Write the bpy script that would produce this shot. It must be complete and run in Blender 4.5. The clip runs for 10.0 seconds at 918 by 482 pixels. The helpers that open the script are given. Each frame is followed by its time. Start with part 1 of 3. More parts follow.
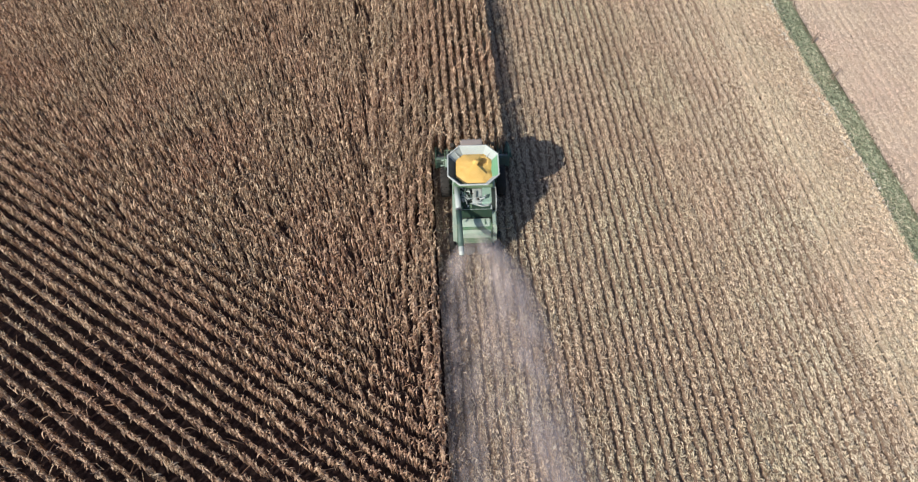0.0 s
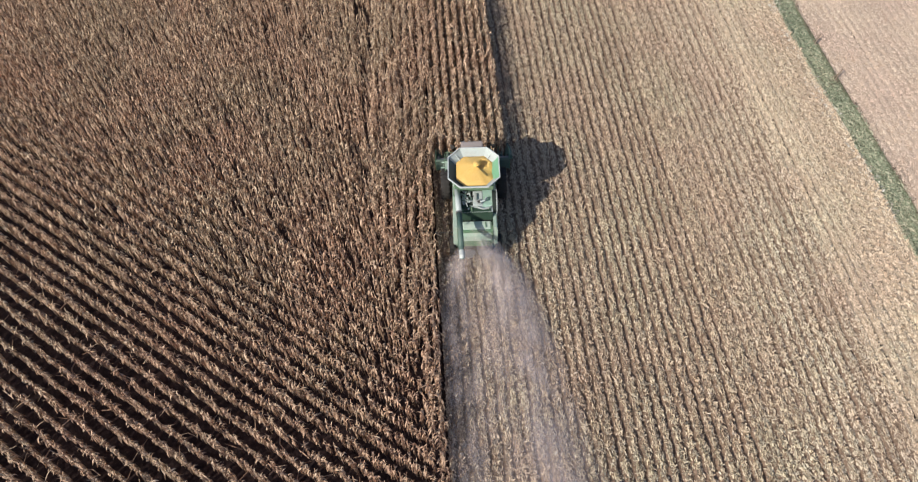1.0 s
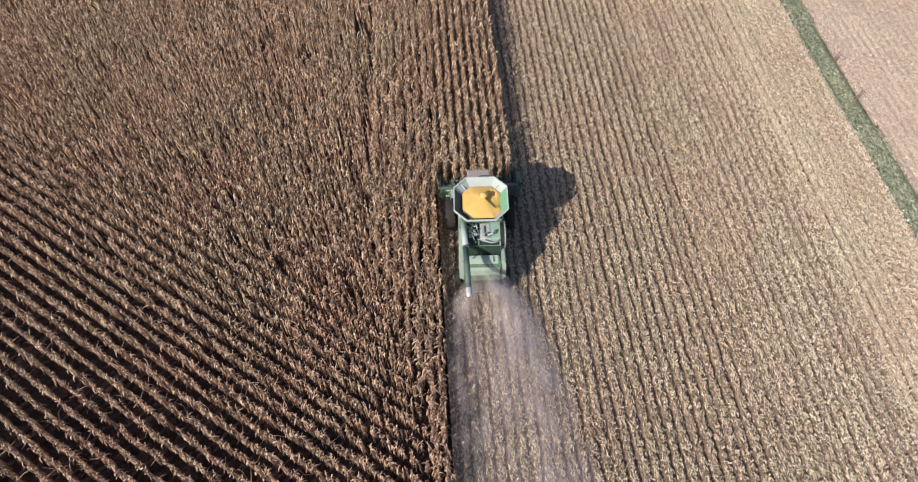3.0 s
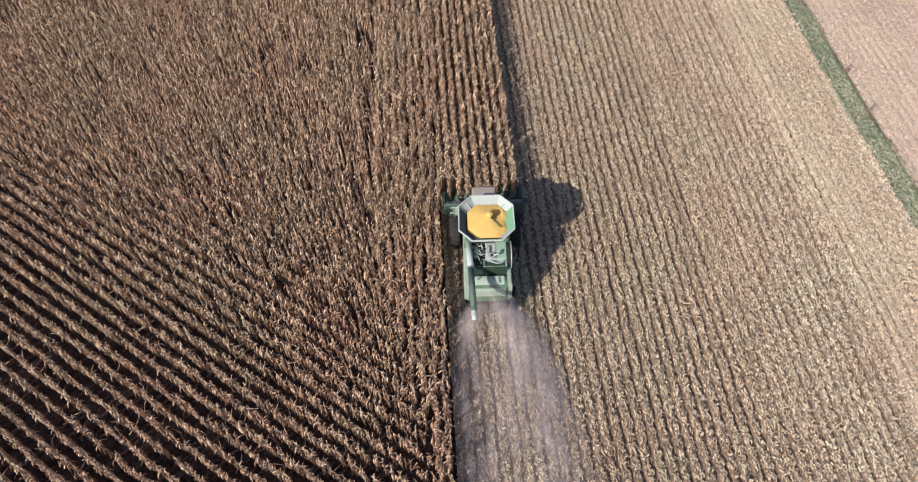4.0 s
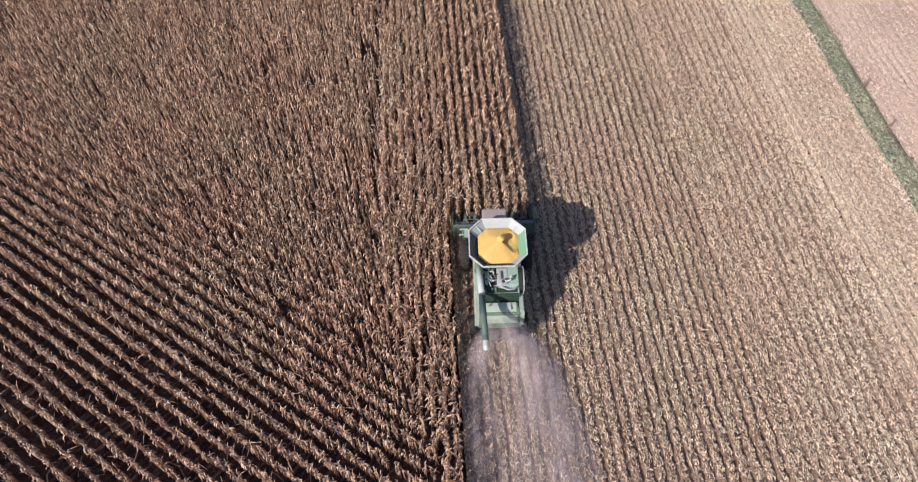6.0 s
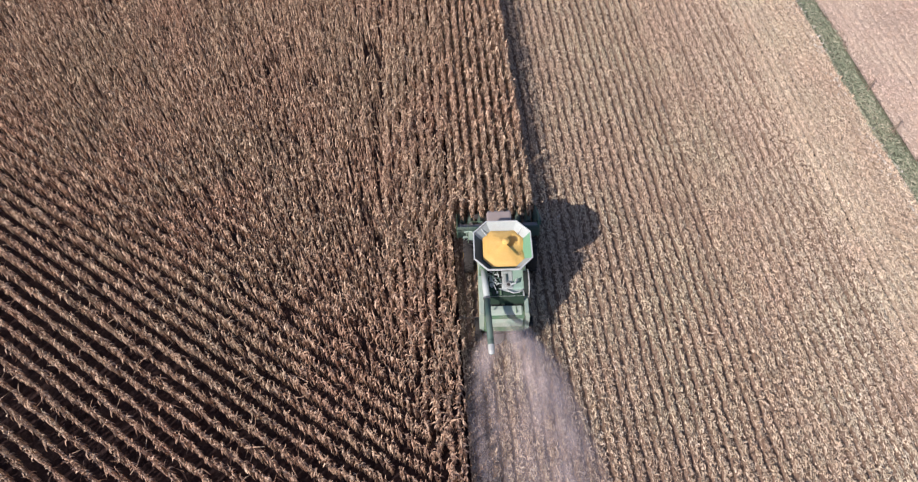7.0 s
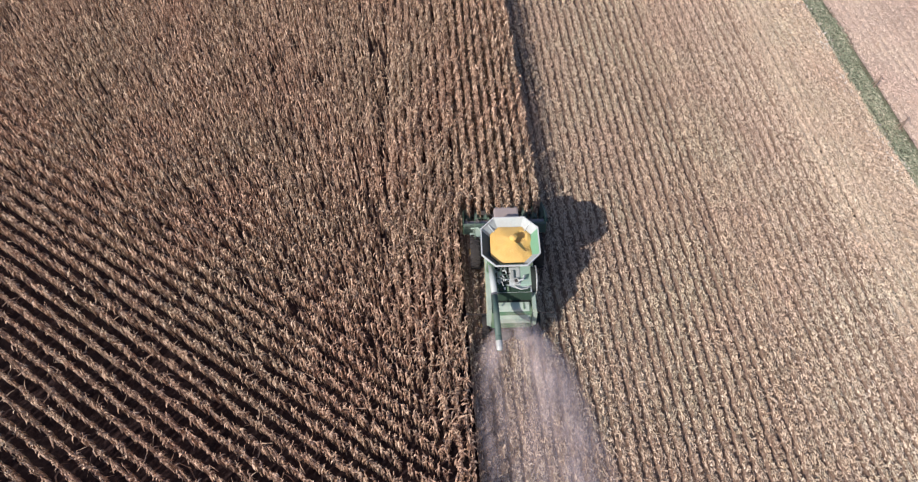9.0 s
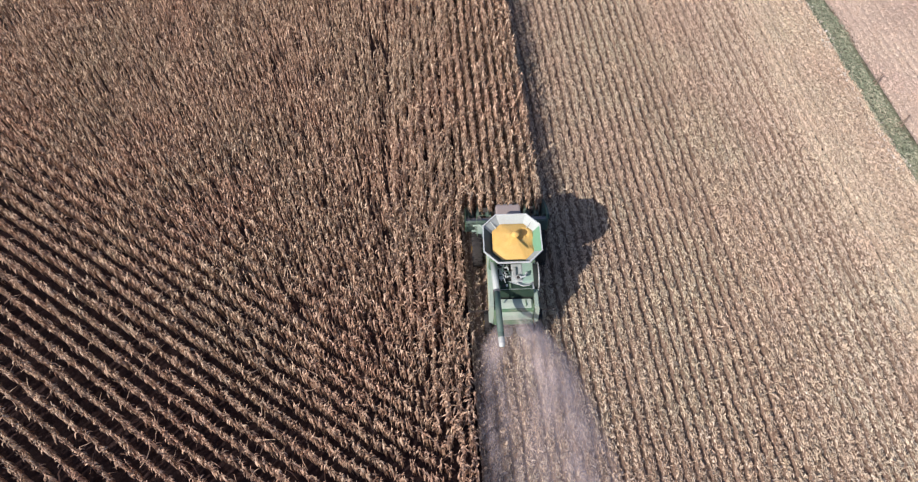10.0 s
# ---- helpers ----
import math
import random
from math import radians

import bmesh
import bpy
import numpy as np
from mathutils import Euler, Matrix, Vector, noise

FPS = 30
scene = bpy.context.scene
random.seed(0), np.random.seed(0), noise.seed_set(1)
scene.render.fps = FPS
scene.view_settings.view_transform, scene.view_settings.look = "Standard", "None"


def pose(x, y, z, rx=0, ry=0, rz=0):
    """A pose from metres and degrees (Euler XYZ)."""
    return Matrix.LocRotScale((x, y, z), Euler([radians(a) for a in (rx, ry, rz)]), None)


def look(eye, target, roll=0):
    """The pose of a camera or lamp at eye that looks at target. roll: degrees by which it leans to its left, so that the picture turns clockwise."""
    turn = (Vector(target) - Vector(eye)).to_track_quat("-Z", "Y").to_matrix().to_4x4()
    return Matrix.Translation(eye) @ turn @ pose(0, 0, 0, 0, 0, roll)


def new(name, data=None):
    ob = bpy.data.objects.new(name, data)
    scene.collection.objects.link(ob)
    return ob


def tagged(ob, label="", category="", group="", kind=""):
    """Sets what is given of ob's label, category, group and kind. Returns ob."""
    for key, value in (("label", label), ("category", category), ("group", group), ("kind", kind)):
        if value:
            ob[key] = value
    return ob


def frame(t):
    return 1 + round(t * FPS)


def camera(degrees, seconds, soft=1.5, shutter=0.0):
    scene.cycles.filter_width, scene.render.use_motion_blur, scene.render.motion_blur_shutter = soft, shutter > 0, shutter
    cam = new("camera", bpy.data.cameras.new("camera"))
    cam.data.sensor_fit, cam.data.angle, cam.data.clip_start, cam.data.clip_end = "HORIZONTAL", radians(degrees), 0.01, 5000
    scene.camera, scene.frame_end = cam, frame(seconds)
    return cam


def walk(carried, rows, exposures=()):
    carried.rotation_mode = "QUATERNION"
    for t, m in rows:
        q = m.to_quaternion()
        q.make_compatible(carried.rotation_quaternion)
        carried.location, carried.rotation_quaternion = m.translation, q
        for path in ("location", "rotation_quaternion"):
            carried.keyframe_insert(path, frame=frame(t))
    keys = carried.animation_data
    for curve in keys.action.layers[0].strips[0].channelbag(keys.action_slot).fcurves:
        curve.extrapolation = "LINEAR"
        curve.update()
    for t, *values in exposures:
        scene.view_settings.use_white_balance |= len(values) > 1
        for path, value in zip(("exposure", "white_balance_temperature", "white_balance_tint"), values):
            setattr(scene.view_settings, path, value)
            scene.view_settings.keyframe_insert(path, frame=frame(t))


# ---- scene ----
# camera: a drone behind and above the harvester
cam = camera(68.0, 10.0, soft=1.2)
PITCH, ROLL, YAW = 53.8, -3.0, -1.3
ROWS = [
    (0.0, -1.631, -26.420, 33.299),
    (0.5, -1.625, -26.363, 33.206),
    (1.0, -1.636, -26.071, 33.116),
    (1.5, -1.662, -25.585, 33.030),
    (2.0, -1.703, -24.955, 32.946),
    (2.5, -1.758, -24.234, 32.866),
    (3.0, -1.826, -23.475, 32.789),
    (3.5, -1.904, -22.725, 32.716),
    (4.0, -1.993, -22.026, 32.645),
    (4.5, -2.090, -21.408, 32.578),
    (5.0, -2.193, -20.895, 32.514),
    (5.5, -2.301, -20.495, 32.453),
    (6.0, -2.412, -20.211, 32.396),
    (6.5, -2.523, -20.031, 32.342),
    (7.0, -2.634, -19.939, 32.291),
    (7.5, -2.741, -19.914, 32.243),
    (8.0, -2.842, -19.932, 32.198),
    (8.5, -2.935, -19.971, 32.157),
    (9.0, -3.017, -20.019, 32.119),
    (9.5, -3.085, -20.074, 32.084),
    (10.0, -3.137, -20.158, 32.052),
]
EXPOSURE = [(0.0, 0.02, 6260, 12), (2.0, 0.02, 6260, 14), (4.5, 0.03, 6260, 16), (5.5, 0.03, 6200, 24), (10.0, 0.06, 6190, 22)]
walk(cam, [(t, pose(x, y, z, 90 - PITCH, 0, YAW) @ pose(0, 0, 0, 0, 0, ROLL)) for t, x, y, z in ROWS], EXPOSURE)

# ---- light: clear autumn afternoon, sun behind and to the left ----
TO_SUN = Vector((-1.1, -0.97, 1.0)).normalized()
world = bpy.data.worlds.new("world")
scene.world = world
world.use_nodes = True
sky = world.node_tree.nodes.new("ShaderNodeTexSky")
sky.sky_type = "NISHITA"
sky.sun_disc = False
sky.sun_elevation = math.asin(TO_SUN.z)
sky.sun_rotation = math.atan2(TO_SUN.x, TO_SUN.y)
sky.dust_density = 1.2
sky.ozone_density = 2.3
back = world.node_tree.nodes["Background"]
back.inputs["Strength"].default_value = 0.10
world.node_tree.links.new(sky.outputs[0], back.inputs[0])
sun_data = bpy.data.lights.new("sun", "SUN")
sun_data.energy, sun_data.angle, sun_data.color = 4.5, radians(0.6), (1.0, 0.93, 0.785)
sun = new("sun", sun_data)
sun.matrix_world = look(TO_SUN * 100, (0, 0, 0))


# ---- materials ----
class Nodes:
    """A small wrapper round one node material."""

    def __init__(self, name, rough=0.8, metal=0.0):
        self.mat = bpy.data.materials.new(name)
        self.mat.use_nodes = True
        self.tree = self.mat.node_tree
        self.shader = self.tree.nodes["Principled BSDF"]
        self.shader.inputs["Roughness"].default_value = rough
        self.shader.inputs["Metallic"].default_value = metal
        self.coords = self.tree.nodes.new("ShaderNodeTexCoord").outputs["Object"]

    def add(self, kind, **values):
        node = self.tree.nodes.new(kind)
        for key, value in values.items():
            node.inputs[key.replace("_", " ")].default_value = value
        return node

    def link(self, a, b):
        self.tree.links.new(a, b)

    def noise(self, scale, detail=4.0, rough=0.6, stretch=None):
        node = self.add("ShaderNodeTexNoise", Scale=scale, Detail=detail, Roughness=rough)
        where = self.coords
        if stretch:
            mapping = self.add("ShaderNodeMapping", Scale=stretch)
            self.link(where, mapping.inputs["Vector"])
            where = mapping.outputs[0]
        self.link(where, node.inputs["Vector"])
        return node.outputs["Fac"]

    def ramp(self, fac, stops):
        node = self.tree.nodes.new("ShaderNodeValToRGB")
        while len(node.color_ramp.elements) < len(stops):
            node.color_ramp.elements.new(0.5)
        for element, (place, colour) in zip(node.color_ramp.elements, stops):
            element.position = place
            element.color = (*colour, 1) if len(colour) == 3 else colour
        self.link(fac, node.inputs["Fac"])
        return node.outputs["Color"]

    def mix(self, fac, a, b, blend="MIX"):
        node = self.tree.nodes.new("ShaderNodeMix")
        node.data_type, node.blend_type = "RGBA", blend
        colours = [s for s in node.inputs if s.type == "RGBA"]
        for value, socket in ((fac, node.inputs[0]), (a, colours[0]), (b, colours[1])):
            if isinstance(value, bpy.types.NodeSocket):
                self.link(value, socket)
            elif isinstance(value, tuple):
                socket.default_value = (*value, 1)
            else:
                socket.default_value = value
        return [s for s in node.outputs if s.type == "RGBA"][0]

    def colour(self, socket):
        self.link(socket, self.shader.inputs["Base Color"])

    def bump(self, fac, strength, distance):
        node = self.add("ShaderNodeBump", Strength=strength, Distance=distance)
        self.link(fac, node.inputs["Height"])
        self.link(node.outputs[0], self.shader.inputs["Normal"])

    def island(self):
        return self.tree.nodes.new("ShaderNodeNewGeometry").outputs["Random Per Island"]


def painted(name, base, dust=(0.42, 0.34, 0.27), amount=0.35, rough=0.45, metal=0.0):
    """Painted or bare metal under a film of field dust."""
    m = Nodes(name, rough, metal)
    broad = m.noise(1.7, 5.0)
    fine = m.noise(26.0, 3.0)
    tone = m.ramp(fine, [(0.3, tuple(c * 0.86 for c in base)), (0.7, tuple(min(1, c * 1.1) for c in base))])
    film = m.ramp(broad, [(0.38, (amount * 0.3,) * 3), (0.72, (amount,) * 3)])
    m.colour(m.mix(film, tone, dust))
    m.link(m.ramp(broad, [(0.3, (rough,) * 3), (0.7, (min(1, rough + 0.3),) * 3)]), m.shader.inputs["Roughness"])
    m.bump(fine, 0.08, 0.01)
    return m.mat


def plant_matter(name, stops, patch, rough=0.75, drill=0.0, through_light=0.0):
    """Dry leaves: a colour of its own for each leaf, under broad patches over the field and streaks along the rows."""
    m = Nodes(name, rough)
    leaf = m.ramp(m.island(), stops)
    broad = m.ramp(m.noise(0.16, 3.0), [(0.35, patch[0]), (0.65, patch[1])])
    if drill:
        rows = m.ramp(m.noise(1.0, 3.0, 0.6, (0.9, 0.035, 0.3)), [(0.35, (1 - drill,) * 3), (0.65, (1 + drill * 0.5,) * 3)])
        broad = m.mix(1.0, broad, rows, "MULTIPLY")
    streak = m.ramp(m.noise(30.0, 2.0), [(0.3, (0.8, 0.8, 0.8)), (0.7, (1.1, 1.1, 1.1))])
    m.colour(m.mix(1.0, m.mix(1.0, leaf, broad, "MULTIPLY"), streak, "MULTIPLY"))
    m.shader.inputs["Specular IOR Level"].default_value = 0.2
    if through_light:
        thin = m.tree.nodes.new("ShaderNodeBsdfTranslucent")
        thin.inputs["Color"].default_value = (0.42, 0.22, 0.13, 1)
        both = m.add("ShaderNodeMixShader", Fac=through_light)
        m.link(m.shader.outputs[0], both.inputs[1])
        m.link(thin.outputs[0], both.inputs[2])
        m.link(both.outputs[0], m.tree.nodes["Material Output"].inputs["Surface"])
    return m.mat


def soil(name, dark, mid, light, scale=1.0):
    m = Nodes(name, 0.95)
    broad = m.noise(0.12 * scale, 4.0)
    clod = m.noise(9.0 * scale, 6.0, 0.7)
    tone = m.ramp(clod, [(0.3, dark), (0.5, mid), (0.72, light)])
    tint = m.ramp(broad, [(0.35, (0.86, 0.84, 0.82)), (0.65, (1.1, 1.08, 1.05))])
    m.colour(m.mix(1.0, tone, tint, "MULTIPLY"))
    m.bump(clod, 0.6, 0.05)
    m.shader.inputs["Specular IOR Level"].default_value = 0.15
    return m.mat


CORN = plant_matter("dry_corn", [(0.0, (0.16, 0.096, 0.068)), (0.25, (0.415, 0.287, 0.202)), (0.7, (0.63, 0.472, 0.344)), (1.0, (0.80, 0.645, 0.485))],
                    ((1.06, 0.95, 0.90), (1.02, 1.03, 0.97)), through_light=0.08)
RESIDUE = plant_matter("corn_residue", [(0.0, (0.40, 0.30, 0.222)), (0.25, (0.645, 0.52, 0.395)), (0.95, (0.79, 0.665, 0.512)), (1.0, (0.90, 0.82, 0.70))],
                       ((0.99, 0.91, 0.86), (1.0, 1.02, 0.94)), drill=0.10)
# paler trash near the ditch, with some sun backscatter put into its colour
PALER_RESIDUE = plant_matter("paler_residue", [(0.0, (0.66, 0.543, 0.42)), (0.25, (0.79, 0.672, 0.523)), (0.96, (0.86, 0.745, 0.60)), (1.0, (0.90, 0.82, 0.71))],
                           ((1.0, 0.925, 0.885), (1.0, 1.02, 0.96)), drill=0.13)
FAR_RESIDUE = plant_matter("far_residue", [(0.0, (0.56, 0.44, 0.36)), (0.6, (0.71, 0.585, 0.485)), (1.0, (0.80, 0.695, 0.595))],
                           ((1.0, 0.925, 0.90), (1.04, 1.06, 0.99)), drill=0.10)
GRASS = plant_matter("ditch_grass", [(0.0, (0.20, 0.235, 0.16)), (0.6, (0.32, 0.35, 0.25)), (1.0, (0.58, 0.54, 0.42))],
                     ((0.85, 0.9, 0.85), (1.1, 1.05, 1.0)))
WEEDS = plant_matter("dead_weeds", [(0.0, (0.07, 0.055, 0.045)), (1.0, (0.24, 0.18, 0.13))], ((0.9, 0.9, 0.9), (1.1, 1.0, 1.0)))
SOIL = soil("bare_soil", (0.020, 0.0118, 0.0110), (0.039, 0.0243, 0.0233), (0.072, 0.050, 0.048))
MAT_SOIL = soil("trash_covered_soil", (0.135, 0.090, 0.063), (0.25, 0.175, 0.127), (0.41, 0.315, 0.24))
MATTED = soil("matted_residue_soil", (0.24, 0.18, 0.13), (0.43, 0.342, 0.257), (0.62, 0.51, 0.40))
FAR_SOIL = soil("far_field_soil", (0.40, 0.31, 0.245), (0.58, 0.46, 0.365), (0.72, 0.59, 0.48))
TURF = soil("ditch_turf", (0.11, 0.13, 0.08), (0.19, 0.21, 0.135), (0.30, 0.28, 0.19), 2.0)
GREEN = painted("green_paint", (0.06, 0.20, 0.10), amount=0.4)
TANK = painted("pale_tank_panel", (0.47, 0.54, 0.52), amount=0.25, rough=0.45)
# the two tank sides: shade and sunlight are put into these colours
SHADED_PANEL = painted("shaded_tank_panel", (0.035, 0.075, 0.08), amount=0.12)
LIT_PANEL = painted("lit_green_panel", (0.16, 0.42, 0.24), amount=0.25)
PIPE = painted("dark_green_pipe", (0.045, 0.12, 0.10), amount=0.25)
PALE = painted("dusty_green_hood", (0.30, 0.45, 0.35), dust=(0.56, 0.54, 0.48), amount=0.6)
WHITE = painted("pale_galvanised_rim", (0.64, 0.69, 0.67), amount=0.2, rough=0.4)
GALV = painted("galvanised_sheet", (0.55, 0.60, 0.58), amount=0.3, rough=0.45, metal=0.3)
DECK_GREEN = painted("pale_green_cover", (0.30, 0.50, 0.40), dust=(0.52, 0.56, 0.50), amount=0.4, rough=0.6)
DARK_GREEN = painted("dark_green_pan", (0.012, 0.048, 0.028), amount=0.05, rough=0.7)
ENGINE = painted("dusty_engine_deck", (0.44, 0.50, 0.49), dust=(0.60, 0.62, 0.60), amount=0.45, rough=0.8)
# black screen metal, also shade put into colour in gaps and recesses
SHADE = painted("black_metal_and_shade", (0.014, 0.024, 0.02), amount=0.03, rough=0.8)
BLACK = painted("black_rubber_and_plastic", (0.025, 0.025, 0.027), amount=0.12, rough=0.7)
TYRE = painted("dusty_tyre", (0.024, 0.023, 0.023), amount=0.06, rough=0.9)
YELLOW = painted("yellow_rim", (0.62, 0.42, 0.04), amount=0.35)
STEEL = painted("worn_steel", (0.32, 0.32, 0.32), amount=0.25, rough=0.4, metal=0.8)
ROOF = painted("dusty_cab_roof", (0.36, 0.31, 0.30), amount=0.6, rough=0.6)
WOOD = painted("weathered_post", (0.20, 0.15, 0.11), amount=0.3, rough=0.9)

glass = Nodes("tinted_glass", 0.05)
glass.shader.inputs["Base Color"].default_value = (0.05, 0.07, 0.07, 1)
glass.shader.inputs["Transmission Weight"].default_value = 0.6
GLASS = glass.mat

grain = Nodes("shelled_corn", 0.55)
kernel = grain.tree.nodes.new("ShaderNodeTexVoronoi")
kernel.inputs["Scale"].default_value = 95.0
grain.link(grain.coords, kernel.inputs["Vector"])
grain.colour(grain.mix(grain.noise(3.0), grain.ramp(kernel.outputs["Distance"], [(0.0, (0.97, 0.64, 0.17)), (0.6, (0.85, 0.49, 0.09))]), (0.90, 0.61, 0.22)))
grain.bump(kernel.outputs["Distance"], 0.5, 0.01)
GRAIN = grain.mat


# ---- mesh helpers ----
def part(name, bm, material, parent=None, label="", smooth=False):
    """Links a bmesh as one mesh object under a thing or a part."""
    data = bpy.data.meshes.new(name)
    if smooth:
        for face in bm.faces:
            face.smooth = True
    bm.to_mesh(data)
    bm.free()
    data.materials.append(material)
    ob = new(name, data)
    if parent:
        ob.parent = parent
    return tagged(ob, label)


def box(x0, x1, y0, y1, z0, z1, bevel=0.0, bm=None):
    bm = bm or bmesh.new()
    made = bmesh.ops.create_cube(bm, size=1.0)["verts"]
    for v in made:
        v.co = Vector(((x0 + x1) / 2 + v.co.x * (x1 - x0), (y0 + y1) / 2 + v.co.y * (y1 - y0), (z0 + z1) / 2 + v.co.z * (z1 - z0)))
    if bevel:
        edges = list({e for v in made for e in v.link_edges})
        bmesh.ops.bevel(bm, geom=edges, offset=bevel, segments=2, affect="EDGES", profile=0.6)
    return bm


def loft(rings, bm=None, caps=True):
    """Joins closed rings of equal length, one after another."""
    bm = bm or bmesh.new()
    loops = [[bm.verts.new(p) for p in ring] for ring in rings]
    for a, b in zip(loops, loops[1:]):
        for i in range(len(a)):
            j = (i + 1) % len(a)
            bm.faces.new((a[i], a[j], b[j], b[i]))
    if caps:
        bm.faces.new(loops[0][::-1])
        bm.faces.new(loops[-1])
    bmesh.ops.recalc_face_normals(bm, faces=bm.faces)
    return bm


def tube(points, radius, sides=10, bm=None, caps=True):
    """A round pipe along a line of points; radius may be a list."""
    pts = [Vector(p) for p in points]
    radii = radius if isinstance(radius, (list, tuple)) else [radius] * len(pts)
    rings = []
    for i, p in enumerate(pts):
        way = (pts[min(i + 1, len(pts) - 1)] - pts[max(i - 1, 0)]).normalized()
        side = way.cross(Vector((0, 0, 1)))
        side = side.normalized() if side.length > 1e-3 else Vector((1, 0, 0))
        top = side.cross(way)
        rings.append([p + radii[i] * (math.cos(a) * side + math.sin(a) * top) for a in (2 * math.pi * k / sides for k in range(sides))])
    return loft(rings, bm, caps)


def disc(centre, axis, radius, thick, sides=28, bm=None):
    c, a = Vector(centre), Vector(axis).normalized()
    return tube([c - a * thick / 2, c + a * thick / 2], radius, sides, bm)


def bulk_mesh(name, verts, quads, material, label, category, smooth=False):
    """One large mesh from arrays of vertices and four-cornered faces."""
    data = bpy.data.meshes.new(name)
    data.vertices.add(len(verts))
    data.vertices.foreach_set("co", np.ascontiguousarray(verts, dtype=np.float32).ravel())
    data.loops.add(quads.size)
    data.loops.foreach_set("vertex_index", np.ascontiguousarray(quads, dtype=np.int32).ravel())
    data.polygons.add(len(quads))
    data.polygons.foreach_set("loop_start", np.arange(0, quads.size, 4, dtype=np.int32))
    data.update(calc_edges=True)
    data.materials.append(material)
    ob = new(name, data)
    return tagged(ob, label, category, kind="stuff")


RNG = np.random.default_rng(7)
ROW = 0.557        # spacing of the harvested rows
HALF = 4 * ROW     # half of the header's cut
MID = 0.2          # the middle of the strip being cut
LEFT, RIGHT = MID - HALF, MID + HALF
EDGE = 0.38        # gap between the cut and the standing rows


# ---- ground ----
def sheet(name, x0, x1, y0, y1, nx, ny, height, material, label, category="ground", kind="structure"):
    xs, ys = np.linspace(x0, x1, nx), np.linspace(y0, y1, ny)
    gx, gy = np.meshgrid(xs, ys)
    gz = height(gx, gy)
    index = np.arange(nx * ny).reshape(ny, nx)
    quads = np.stack([index[:-1, :-1], index[:-1, 1:], index[1:, 1:], index[1:, :-1]], -1).reshape(-1, 4)
    ob = bulk_mesh(name, np.stack([gx, gy, gz], -1).reshape(-1, 3), quads, material, label, category)
    ob["kind"] = kind
    return ob


def meander(y):
    return -0.08 + 0.13 * np.sin(y * 0.33 + 0.6) + 0.07 * np.sin(y * 0.95 + 2.0)


def far_line(x, y):
    """How deep (0 to 1) the nearest old wheel mark or furrow of the far field is."""
    deep = np.zeros_like(x)
    for at, much in ((27.35, 0.45), (27.95, 0.3), (29.9, 0.5), (31.6, 0.25), (33.3, 0.3), (35.6, 0.2)):
        u = x - at - 0.8 * meander(y) - 0.05 * np.sin(y * 2.3 + at)
        broken = np.clip(0.5 + 0.7 * np.sin(y * 0.4 + at * 3) + 0.35 * np.sin(y * 5.1 + at), 0, 1)
        deep = np.maximum(deep, much * broken * np.exp(-(u / 0.07) ** 2))
    return deep


def flat(level):
    return lambda gx, gy: np.full_like(gx, level)


LINE_DEPTH = np.full(90, 1.12)
for first, last, depth in ((0, 12, 0.85), (13, 18, 0.95), (27, 30, 0.45), (31, 38, 0.9), (39, 40, 0.45), (41, 41, 1.1), (42, 44, 0.4), (45, 47, 0.85), (48, 60, 0.25)):
    LINE_DEPTH[first:last + 1] = depth
LINE_DEPTH *= RNG.uniform(0.8, 1.05, 90)
LINE_DEPTH[27:31] *= RNG.uniform(0.5, 1.4, 4)


def in_fields(x, y):
    """The stretch of the fields that is planted and strewn, wider towards the far end."""
    return (y > -29) & (y < 34) & (x > -27.0 - np.maximum(y + 21, 0) * 0.27) & (x < 20.0 + np.maximum(y + 21, 0) * 0.44)


def line_of(x, y):
    """How deep (0 to 1) the nearest open furrow between two stubble rows is."""
    k = np.round((x - LEFT) / ROW).astype(int)
    wander = 0.025 * np.sin(y * 0.5 + k * 3.1) + 0.022 * np.sin(y * 1.9 + k * 5.0) + 0.022 * np.sin(y * 6.3 + k * 2.0) + 0.02 * np.sin(y * 11.7 + k * 2.7)
    u = (x + wander - LEFT) / ROW - k
    patchy = 0.85 + 0.2 * np.sin(y * 0.31 + k * 1.7) + 0.15 * np.sin(y * 1.3 + k * 4.2)
    broken = 0.92 + 0.16 * np.sin(y * 8.3 + k * 2.9) + 0.16 * np.sin(y * 13.1 + k * 1.3)
    depth = LINE_DEPTH[np.clip(k, 0, 89)] * np.clip(patchy, 0.2, 1) * np.clip(broken, 0.4, 1)
    ruffle = np.where((k > 44) & (k < 48), 0.5 + 0.5 * np.sin(y * 9.0 + x * 7.0 + 2.0 * np.sin(y * 1.7)), 1.0)
    return depth * ruffle * np.exp(-np.abs(u / np.where(k > 44, 0.34, np.where(k > 30, 0.165, 0.185))) ** 2.4)


def furrows(gx, gy):
    """Low ridges of trash along the rows with open furrows between."""
    return 0.15 - np.where(gx > 20.0, 0.30, 0.18) * line_of(gx, gy) + RNG.normal(0, 0.010, gx.shape)


